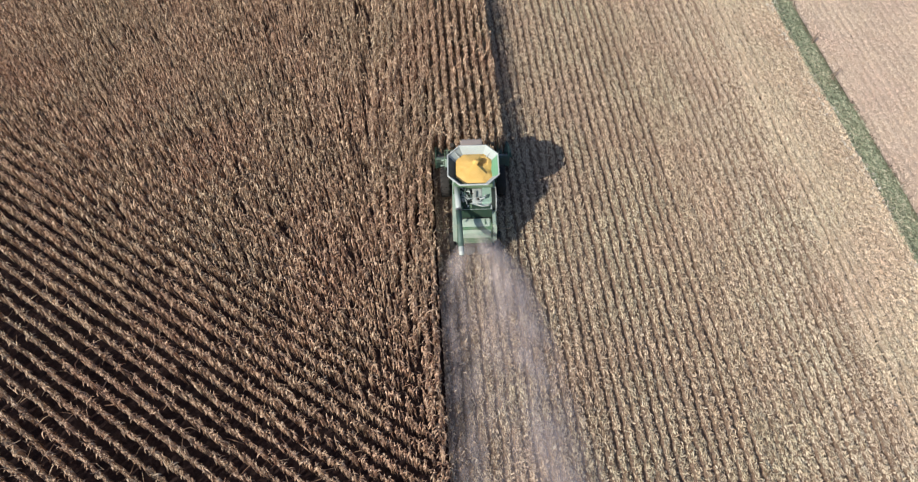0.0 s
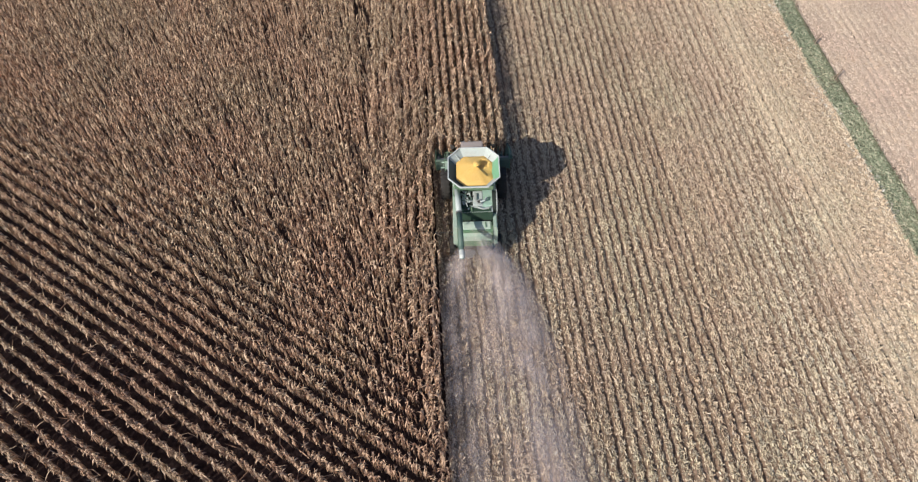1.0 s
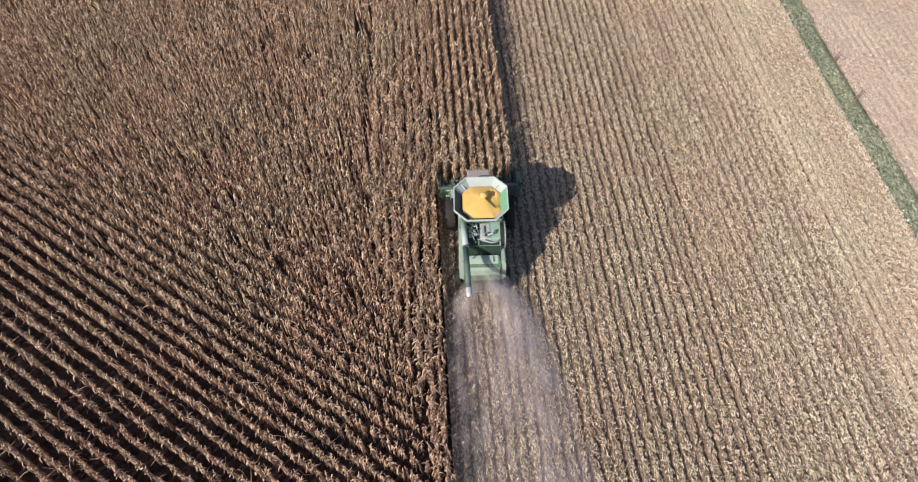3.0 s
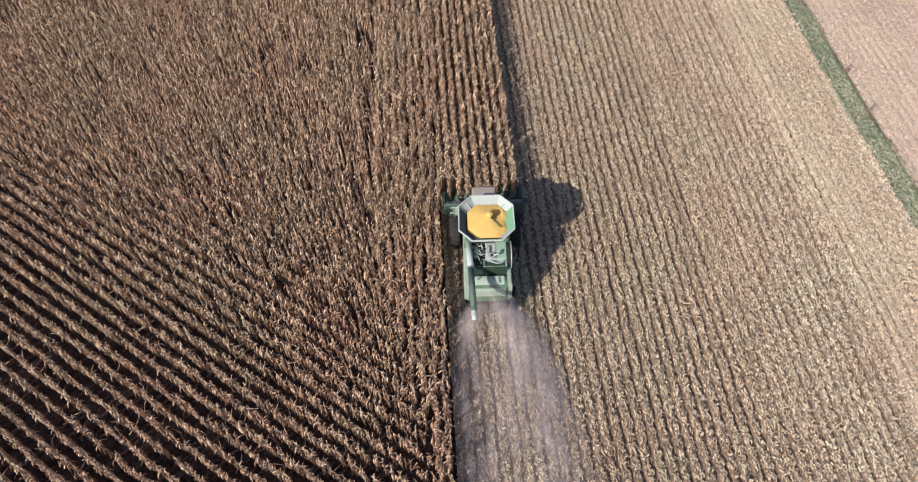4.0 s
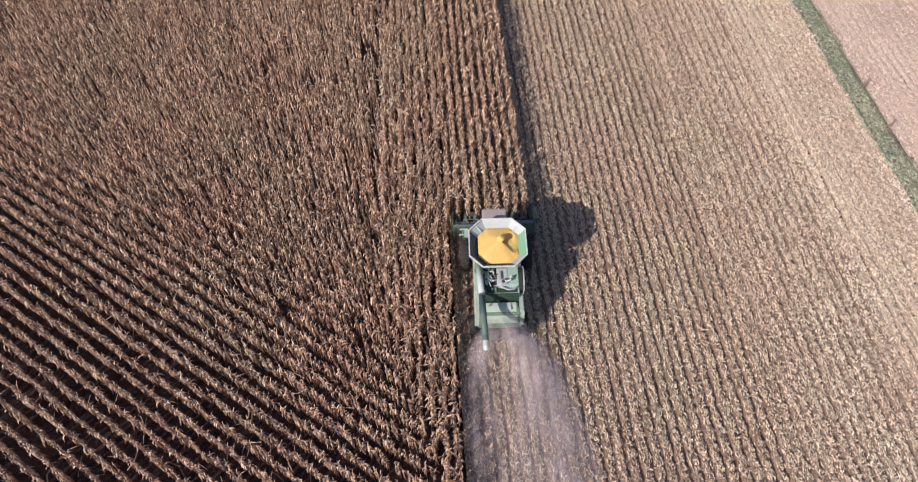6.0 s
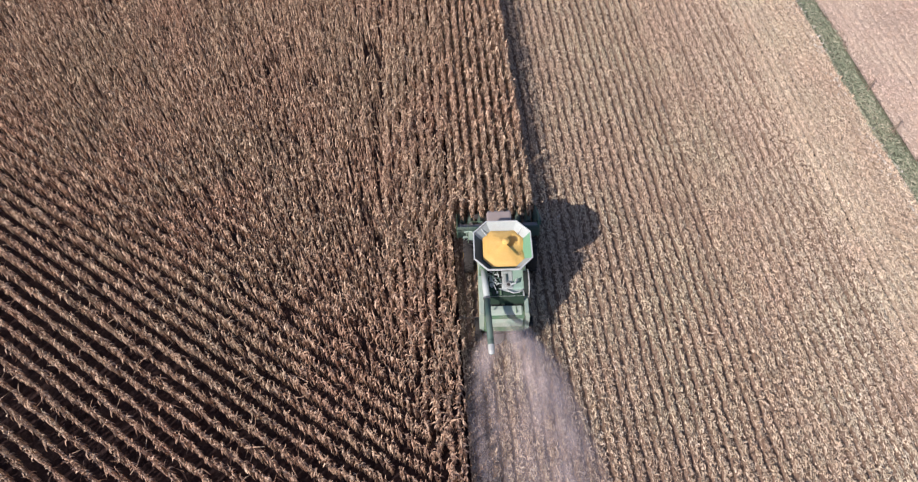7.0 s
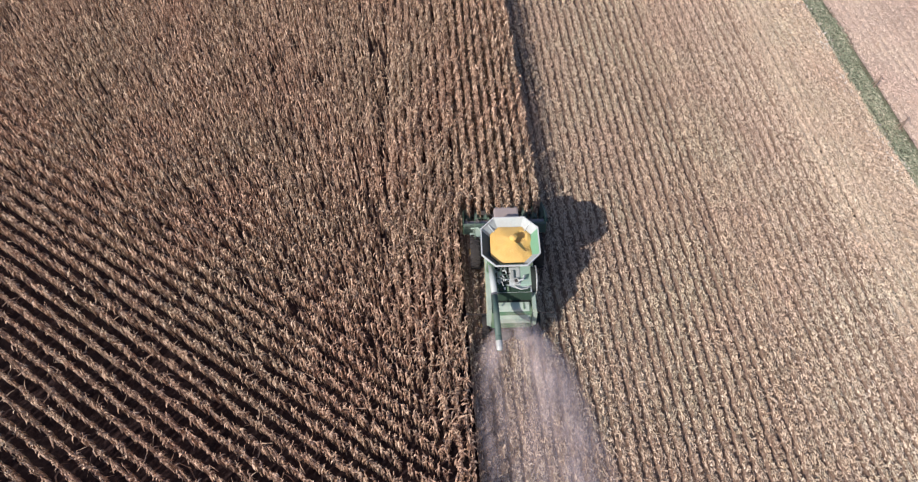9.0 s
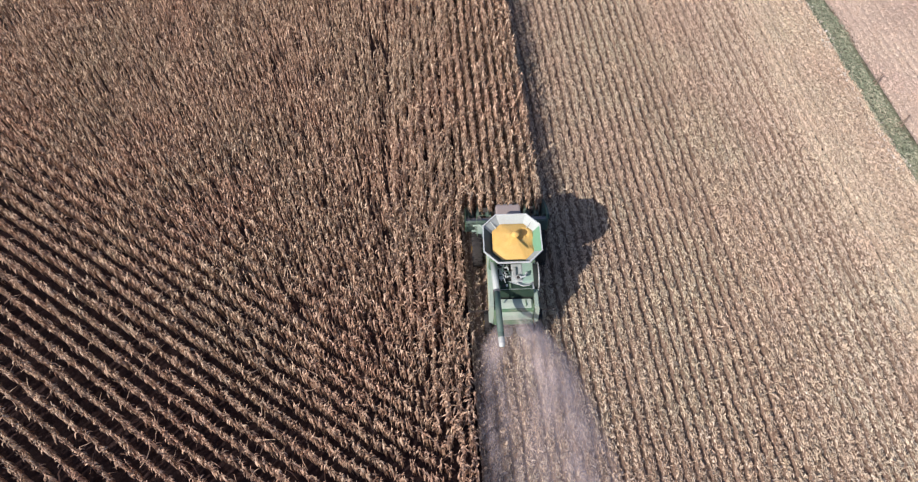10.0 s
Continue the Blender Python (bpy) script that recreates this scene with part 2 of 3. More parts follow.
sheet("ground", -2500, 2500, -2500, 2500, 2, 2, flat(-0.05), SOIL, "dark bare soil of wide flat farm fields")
sheet("stubble_ground", LEFT - EDGE, 20.0, -36, 36, 330, 400, furrows, MAT_SOIL, "harvested corn ground ridged in rows under trash")
sheet("matted_ground", 20.0, 25.25, -36, 36, 80, 400, furrows, MATTED, "pale harvested ground matted with flattened trash")
sheet("ditch_ground", 25.25, 26.75, -60, 70, 8, 80, lambda gx, gy: 0.05 - 0.10 * np.sin(np.pi * np.clip((gx - 25.25) / 1.5, 0, 1)) + RNG.normal(0, 0.01, gx.shape),
      TURF, "shallow grassy ditch between two harvested fields")
sheet("far_field_ground", 26.75, 60, -60, 70, 330, 130, lambda gx, gy: 0.05 + 0.02 * np.cos(2 * np.pi * gx / ROW) - 0.2 * far_line(gx, gy) + RNG.normal(0, 0.010, gx.shape),
      FAR_SOIL, "pale pinkish harvested field beyond the ditch")


# ---- standing corn ----
def corn_plants(count_variants, slant, reach, broad=1.0):
    """A few dry corn plants as arrays of vertices and faces."""
    plants = []
    for _ in range(count_variants):
        verts, quads = [], []
        tall = RNG.uniform(1.72, 2.02)
        lean = RNG.normal(0, slant, 2)

        def stem(z):
            return np.array([lean[0] * z, lean[1] * z, z])

        for z, r in ((0.0, 0.016), (tall, 0.007)):
            for k in range(3):
                a = 2.1 * k
                verts.append(stem(z) + np.array([r * math.cos(a), r * math.sin(a), 0]))
        for k in range(3):
            quads.append((k, (k + 1) % 3, 3 + (k + 1) % 3, 3 + k))
        plane = RNG.uniform(0, 2 * math.pi)
        levels = 10
        for i in range(levels):
            z = tall * (0.40 + 0.58 * i / (levels - 1)) + RNG.normal(0, 0.03)
            a = plane + math.pi * (i % 2) + RNG.normal(0, 0.7)
            upper = i >= levels - 4
            long = RNG.uniform(0.55, 1.1) * reach if upper else RNG.uniform(0.28, 0.65) * reach
            wide = RNG.uniform(0.022, 0.040) * broad
            rise = RNG.uniform(0.04, 0.16)
            drop = RNG.uniform(0.14, 0.45) if upper else RNG.uniform(0.3, 0.6)
            out = np.array([math.cos(a), math.sin(a), 0])
            side = np.array([-math.sin(a), math.cos(a), RNG.normal(0, 0.5)])
            start = len(verts)
            for s, w in ((0.0, 0.5), (0.35, 1.0), (0.7, 0.85), (1.0, 0.15)):
                p = stem(z) + out * long * (s - 0.25 * s * s) + np.array([0, 0, rise * math.sin(2.2 * s) - drop * s * s])
                verts += [p - side * wide * w, p + side * wide * w]
            for k in range(3):
                b = start + 2 * k
                quads.append((b, b + 1, b + 3, b + 2))
        for _k in range(2):
            a = RNG.uniform(0, 2 * math.pi)
            out = np.array([math.cos(a), math.sin(a), 0])
            side = np.array([-math.sin(a), math.cos(a), 0]) * 0.012
            b = len(verts)
            top = stem(tall)
            verts += [top - side, top + side, top + out * 0.12 + side + (0, 0, 0.16), top + out * 0.12 - side + (0, 0, 0.16)]
            quads.append((b, b + 1, b + 2, b + 3))
        a = plane + 1.3
        b = len(verts)
        ear, out = stem(tall * 0.5), np.array([math.cos(a), math.sin(a), 0])
        side = np.array([-math.sin(a), math.cos(a), 0]) * 0.03
        verts += [ear - side, ear + side, ear + out * 0.1 + side - (0, 0, 0.2), ear + out * 0.1 - side - (0, 0, 0.2)]
        quads.append((b, b + 1, b + 2, b + 3))
        plants.append((np.array(verts), np.array(quads)))
    return plants


def scatter(pieces, where, turn, size, which):
    """Sets copies of small pieces at many places and joins them in arrays."""
    all_verts, all_quads, base = [], [], 0
    for k, (verts, quads) in enumerate(pieces):
        pick = np.nonzero(which == k)[0]
        if not len(pick):
            continue
        c, s = np.cos(turn[pick])[:, None], np.sin(turn[pick])[:, None]
        x, y, z = (verts[:, i][None, :] * size[pick][:, None] for i in range(3))
        placed = np.stack([x * c - y * s + where[pick, 0:1], x * s + y * c + where[pick, 1:2], z + where[pick, 2:3]], -1)
        all_verts.append(placed.reshape(-1, 3))
        offset = base + len(verts) * np.arange(len(pick))
        all_quads.append((quads[None] + offset[:, None, None]).reshape(-1, 4))
        base += len(verts) * len(pick)
    return np.concatenate(all_verts), np.concatenate(all_quads)


PLANTS = corn_plants(16, 0.030, 0.275, 0.92)
UPRIGHT = corn_plants(16, 0.04, 0.30, 1.12)
RAGGED = corn_plants(16, 0.05, 0.31, 1.0)


THIN_SPOTS = [(RNG.uniform(-36, -7), RNG.uniform(-18, 30), RNG.uniform(0.35, 0.8)) for _ in range(38)]


def grow(name, places, label, kinds=PLANTS, vary=0.10):
    n = len(places)
    thin = np.zeros(n)
    for cx, cy, r in THIN_SPOTS:
        thin = np.maximum(thin, np.exp(-((places[:, 0] - cx) ** 2 + (places[:, 1] - cy) ** 2) / r ** 2))
    gap = RNG.random(n) > 0.11 + 0.6 * thin
    places = places[gap]
    n = len(places)
    where = np.column_stack([places, np.full(n, -0.04)])
    verts, quads = scatter(kinds, where, RNG.uniform(0, 2 * np.pi, n), RNG.normal(1.0, vary, n), RNG.integers(0, len(kinds), n))
    return bulk_mesh(name, verts, quads, CORN, label, "corn crop")


def row_places(direction, spacing, step, reach, jitter):
    along = np.array([math.cos(direction), math.sin(direction)])
    across = np.array([-along[1], along[0]])
    i, j = np.meshgrid(np.arange(-reach, reach, step), np.arange(-reach, reach, spacing))
    i = i + RNG.normal(0, step * 0.3, i.shape)
    j = j + RNG.normal(0, jitter, j.shape)
    return (i[..., None] * along + j[..., None] * across).reshape(-1, 2)


def headland_edge(y):
    return -6.55 + np.clip(-y * 0.28, 0, 3.4)


p = row_places(math.pi / 2, ROW, 0.095, 60, 0.032)
p[:, 0] += (MID + ROW / 2 - 60) % ROW
x, y = p.T
keep = (y > 4.55) & (y < 34) & (x < RIGHT) & (x > LEFT)
grow("headland_corn", p[keep], "dry brown standing corn in straight rows before the harvester", UPRIGHT, 0.11)
p = row_places(math.pi / 2, ROW, 0.115, 60, 0.11)
p[:, 0] += (MID + ROW / 2 - 60) % ROW
shift = EDGE * np.clip((5.5 - p[:, 1]) / 2.5, 0, 1)
p[:, 0] -= shift
x, y = p.T
keep = in_fields(x, y) & (x < LEFT - shift - 0.12 + RNG.normal(0, 0.14, len(x))) & (x > headland_edge(y) + RNG.normal(0, 0.15, len(x)))
grow("standing_corn_strip", p[keep], "dry brown standing corn rows beside the cut strip", RAGGED, 0.08)
p = row_places(radians(-36.8), 0.715, 0.155, 75, 0.035)
x, y = p.T
keep = in_fields(x, y) & (x < headland_edge(y) + RNG.normal(-0.05, 0.2, len(x)) - 0.22 * (y > 1))
grow("field_corn", p[keep], "dry brown standing corn in slanting rows on dark soil", vary=0.07)


# ---- residue ----
def shreds(count=10, long=(0.12, 0.38), wide=(0.02, 0.05), lift=0.05):
    made = []
    for _ in range(count):
        l, w, up = RNG.uniform(*long), RNG.uniform(*wide), RNG.uniform(0, lift)
        bend, curl = RNG.normal(0, 0.06), RNG.normal(0, 0.03)
        made.append((np.array([(-l / 2, -w * 0.6, 0.0), (-l / 2, w * 0.6, curl), (0, bend - w, up), (0, bend + w, up + curl), (l / 2, -w * 0.4, up * 0.4), (l / 2, w * 0.4, up * 0.2)]),
                     np.array([(0, 1, 3, 2), (2, 3, 5, 4)])))
    return made


def strew(name, n, x0, x1, y0, y1, density, material, label, pieces, level, tilt=0.75, loose=0.04):
    x, y = RNG.uniform(x0, x1, n), RNG.uniform(y0, y1, n)
    keep = (RNG.random(n) < density(x, y)) & in_fields(x, y)
    x, y = x[keep], y[keep]
    n = len(x)
    turn = np.where(RNG.random(n) < tilt, RNG.normal(np.pi / 2, 0.22, n), RNG.uniform(0, np.pi, n))
    where = np.column_stack([x, y, level(x, y) + RNG.uniform(0, loose, n)])
    verts, quads = scatter(pieces, where, turn, RNG.uniform(0.7, 1.2, n), RNG.integers(0, len(pieces), n))
    return bulk_mesh(name, verts, quads, material, label, "crop residue")


def row_lines(x, y):
    return (1 - np.clip(1.15 * line_of(x, y), 0, 0.97)) ** 2.1


SHREDS = shreds(16, (0.07, 0.25), (0.015, 0.036), 0.06)
FLATTENED = shreds(16, (0.06, 0.18), (0.012, 0.028), 0.025)
CLUMPS = RNG.random((500, 500))


def clump(x, y):
    """Loose heaps and bare patches a hand's breadth or two across."""
    return CLUMPS[(x / 0.17).astype(int) % 500, (y / 0.24).astype(int) % 500]


def trash_top(x, y):
    return 0.15 - np.where(x > 20.0, 0.30, 0.18) * line_of(x, y) + 0.06 * clump(x, y) ** 2


strew("corn_stubble_trash", 430000, LEFT - EDGE, 17.0, -34, 40, lambda x, y: row_lines(x, y) * (0.45 + 0.7 * clump(x, y)) * np.clip((17.0 - x) / 6, 0, 1) * np.where((x < -0.9) & (y > -3.4) & (y < 4), 0.3, 1), RESIDUE,
      "shredded tan corn leaves and stalks lying in rows", SHREDS, trash_top)
strew("paler_trash", 335000, 11.0, 25.3, -34, 40, lambda x, y: row_lines(x, y) * (0.75 + 0.3 * clump(x, y)) * np.clip((x - 11.0) / 6, 0, 1), PALER_RESIDUE,
      "paler flattened corn trash near the ditch", FLATTENED, lambda x, y: trash_top(x, y) - 0.055 * clump(x, y) ** 2, loose=0.02)
strew("far_field_trash", 150000, 26.82, 48, -10, 40, lambda x, y: (0.55 + 0.4 * clump(x, y)) * np.clip(1 - 1.6 * far_line(x, y), 0, 1), FAR_RESIDUE, "pale shredded residue on the neighbouring field", FLATTENED, flat(0.06), loose=0.02)
BLADES = shreds(8, (0.12, 0.3), (0.01, 0.02), 0.09)
strew("ditch_grass", 56000, 24.95, 27.0, -34, 40, lambda x, y: (0.75 + 0.3 * clump(x, y)) * np.clip(1.1 - np.abs((x - 26.0 - meander(y)) / 0.80) ** 4, 0, 1), GRASS, "short green grass growing along the ditch", BLADES,
      lambda x, y: np.where(x < 25.27, 0.15, np.where(x > 26.73, 0.06, -0.02)), 0.2)
strew("dead_weeds", 9000, 26.45, 27.1, -34, 40, lambda x, y: (0.5 + 0.4 * np.sin(y * 2.1)) * np.exp(-((x - 26.78 - meander(y)) / 0.06) ** 2), WEEDS, "dark dead weeds along the fence line", shreds(8, (0.08, 0.22), (0.012, 0.022), 0.15), flat(0.05), 0.4)

HUSK = plant_matter("bleached_husk", [(0.0, (0.66, 0.58, 0.47)), (1.0, (0.90, 0.86, 0.77))], ((0.95, 0.95, 0.95), (1.03, 1.03, 1.03)))
strew("bleached_husks", 3600, 24.2, 25.7, -34, 40, lambda x, y: np.clip((x - 24.2 - meander(y)) / 1.2, 0, 1) * np.clip((25.55 + meander(y) - x) / 0.3, 0, 1) * (0.55 + 0.45 * np.sin(y * 1.1) * np.sin(y * 0.37)), HUSK,
      "bleached corn husks blown against the ditch edge", shreds(8, (0.10, 0.24), (0.03, 0.06), 0.05), flat(0.14), 0.4)
# stalks and leaves that have fallen across the rows
strew("fallen_stalks", 2600, -40, -6.5, -34, 36, lambda x, y: 0.6 + 0 * x, CORN, "broken corn stalks hanging across the rows",
      shreds(10, (0.45, 0.95), (0.012, 0.022), 0.25), lambda x, y: RNG.uniform(0.5, 1.45, len(x)), 0.2)


def stubs(count=8):
    """Cut stalk ends with a ragged leaf base."""
    made = []
    for _ in range(count):
        h, lx, ly = RNG.uniform(0.14, 0.30), RNG.normal(0, 0.05), RNG.normal(0, 0.05)
        verts, quads = [], []
        for z, r in ((0.0, 0.017), (h, 0.014)):
            for k in range(3):
                verts.append((lx * z / h + r * math.cos(2.1 * k), ly * z / h + r * math.sin(2.1 * k), z))
        quads += [(k, (k + 1) % 3, 3 + (k + 1) % 3, 3 + k) for k in range(3)]
        a = RNG.uniform(0, 2 * math.pi)
        c, d = math.cos(a), math.sin(a)
        w = 0.03
        verts += [(-d * w, c * w, h * 0.4), (d * w, -c * w, h * 0.4), (c * 0.14 + d * w, d * 0.14 - c * w, h * 0.75), (c * 0.14 - d * w, d * 0.14 + c * w, h * 0.75)]
        quads.append((6, 7, 8, 9))
        made.append((np.array(verts), np.array(quads)))
    return made


p = row_places(math.pi / 2, ROW, 0.15, 60, 0.025)
p[:, 0] += (MID + ROW / 2 - 60) % ROW
x, y = p.T
keep = (x > LEFT) & (x < 25.4) & in_fields(x, y) & ((x > RIGHT) | (y < 3.0)) & (RNG.random(len(x)) < 0.85)
p = p[keep]
n = len(p)
verts, quads = scatter(stubs(), np.column_stack([p, np.full(n, 0.10)]), RNG.uniform(0, 6.28, n), RNG.normal(1, 0.15, n), RNG.integers(0, 8, n))
bulk_mesh("cut_stalks", verts, quads, RESIDUE, "short cut corn stalks standing in rows", "corn stubble")


# ---- combine harvester ----
combine = tagged(new("combine_harvester"), "dusty green combine harvester with a heaped grain tank in the corn", "harvester")
combine.matrix_world = pose(0, 0, 0, 0, 0, -3.0)


def octagon(half_x, half_y, cut_x, cut_y, z, cx=0.0, cy=0.0):
    ring = [(cut_x, half_y), (half_x, cut_y), (half_x, -cut_y), (cut_x, -half_y), (-cut_x, -half_y), (-half_x, -cut_y), (-half_x, cut_y), (-cut_x, half_y)]
    return [Vector((cx + a, cy + b, z)) for a, b in ring]


def plate(a, b, c, d, thick, away):
    """A flat panel with thickness, through four corners, set off on the side away from a point."""
    normal = (b - a).cross(d - a).normalized()
    if normal.dot(a - away) < 0:
        normal = -normal
    return loft([[a, b, c, d], [v + normal * thick for v in (a, b, c, d)]])


def grain_tank():
    tank = part("grain_tank", box(-1.1, 1.1, -0.98, 1.26, 3.62, 4.02, 0.03), GREEN, combine)
    part("tank_body", box(-1.1, 1.1, -0.72, 1.26, 2.3, 3.62, 0.03), GREEN, tank)
    rim = octagon(1.45, 1.50, 0.78, 0.80, 4.46, 0, -0.03)
    neck = octagon(1.00, 1.06, 0.55, 0.58, 4.03)
    middle = Vector((0, 0, 4.4))
    # left side painted darker for shade, right side brighter for sun
    looks = [("front_corner", TANK), ("side_panel", LIT_PANEL), ("rear_corner", TANK), ("rear_panel", GREEN),
             ("rear_corner", SHADED_PANEL), ("side_panel", SHADED_PANEL), ("front_corner", TANK), ("front_panel", TANK)]
    for i, (name, look_of) in enumerate(looks):
        j = (i + 1) % 8
        part(name, plate(neck[i], neck[j], rim[j], rim[i], 0.025, middle), look_of, tank)
    bar = []
    for grow_by, z in ((0.975, 4.47), (0.975, 4.52), (1.015, 4.52), (1.015, 4.45)):
        bar.append([Vector((v.x * grow_by, v.y * grow_by, z)) for v in rim])
    part("rim", loft(bar + [bar[0]], caps=False), WHITE, tank, "pale rolled steel rim")
    for sx, sy in ((-1, 1), (1, 1)):
        part("corner_brace", tube([(sx * 0.74, sy * 0.78, 4.14), (sx * 1.10, sy * 1.16, 4.44)], 0.022, 6), WHITE, tank)
    # bubble-up auger that fills the tank
    spout = part("filling_auger", tube([(0.16, 0.12, 3.9), (0.16, 0.12, 4.62)], [0.12, 0.12], 12), STEEL, tank)
    part("auger_cap", tube([(0.16, 0.12, 4.58), (0.16, 0.12, 4.64), (0.16, 0.12, 4.70)], [0.20, 0.18, 0.05], 12), GRAIN, spout, "grain-covered cap")
    # heaped grain
    bm = bmesh.new()
    rings, around = 16, 40
    top = bm.verts.new((0.14, 0.10, 4.50))
    loops = []
    outline = octagon(1.03, 1.12, 0.60, 0.65, 0.0, 0.04)
    for r in range(1, rings + 1):
        s = r / rings
        loop = []
        for k in range(around):
            g = k / around * 8
            i = int(g)
            edge = outline[i].lerp(outline[(i + 1) % 8], g - i)
            x, y = 0.14 * (1 - s) + edge.x * s, 0.10 * (1 - s) + edge.y * s
            z = 4.50 - 0.31 * s + 0.02 * noise.noise(Vector((x * 3, y * 3, 1))) - 0.05 * max(0.0, s - 0.8) / 0.2
            ridge, past = (x - y - 0.04) * 0.71, (x + y - 0.24) * 0.71
            if past > 0:
                fall = 0.55 if -0.16 < ridge < 0.20 else 0.12 if 0.20 <= ridge < 0.85 else 0.0
                z -= fall * min(1, past / 0.09) * max(0.0, 1 - (past / 0.9) ** 2)
            if x > 0.1 and y < 0.3:
                z -= 0.03 * min(1, (x - 0.1) * 3)
            loop.append(bm.verts.new((x, y, max(z, 4.06))))
        loops.append(loop)
    for k in range(around):
        j = (k + 1) % around
        bm.faces.new((top, loops[0][j], loops[0][k]))
        for a, b in zip(loops, loops[1:]):
            bm.faces.new((a[k], a[j], b[j], b[k]))
    bmesh.ops.recalc_face_normals(bm, faces=bm.faces)
    part("grain", bm, GRAIN, tank, "heap of yellow shelled corn", smooth=True)


def cab():
    shell = part("cab", box(-0.76, 0.64, 1.36, 2.72, 1.75, 2.15, 0.05), GREEN, combine)
    part("roof", box(-0.72, 0.60, 1.42, 2.76, 3.52, 3.74, 0.10), ROOF, shell, "dust-covered cab roof")
    for sx in (-0.74, 0.62):
        for sy in (1.42, 2.66):
            part("pillar", tube([(sx, sy, 2.12), (sx * 0.97, sy - 0.02, 3.55)], 0.04, 6), BLACK, shell)
        part("side_window", box(sx - 0.01, sx + 0.01, 1.48, 2.60, 2.17, 3.52), GLASS, shell)
    part("windscreen", box(-0.70, 0.58, 2.66, 2.68, 2.0, 3.52), GLASS, shell)
    part("seat", box(-0.28, 0.28, 1.6, 2.1, 2.16, 2.6, 0.06), BLACK, shell)
    for x in (-0.55, -0.2, 0.1, 0.45):
        part("work_light", box(x - 0.08, x + 0.08, 2.76, 2.84, 3.56, 3.68, 0.02), STEEL, shell)
    for sx in (-1, 1):
        part("mirror_arm", tube([(sx * 0.66, 2.6, 3.2), (sx * 1.25, 2.9, 3.2)], 0.018, 6), BLACK, shell)
        part("mirror", box(sx * 1.25 - 0.11, sx * 1.25 + 0.11, 2.88, 2.93, 2.95, 3.3, 0.02), BLACK, shell)
    deck = part("platform", box(-1.75, -0.80, 2.05, 2.95, 1.70, 1.76, 0.015), PALE, combine, "pale green steel step platform")
    for px, py in ((-1.72, 2.10), (-1.72, 2.92), (-0.95, 2.92)):
        part("rail_post", tube([(px, py, 1.74), (px, py, 2.65)], 0.016, 6), GREEN, deck)
    part("handrail", tube([(-1.72, 2.10, 2.65), (-1.72, 2.92, 2.65), (-0.95, 2.92, 2.65)], 0.016, 6), GREEN, deck)
    part("step_strut", tube([(-1.95, 2.75, 1.95), (-1.55, 2.74, 2.0), (-1.15, 2.10, 2.1)], 0.05, 8), PALE, deck)
    for k in range(4):
        part("ladder_step", box(-2.02, -1.76, 2.35, 2.80, 0.55 + 0.3 * k, 0.58 + 0.3 * k), PALE, deck)
    for py in (2.35, 2.80):
        part("ladder_rail", tube([(-1.98, py, 0.5), (-1.80, py, 1.75)], 0.022, 6), PALE, deck)


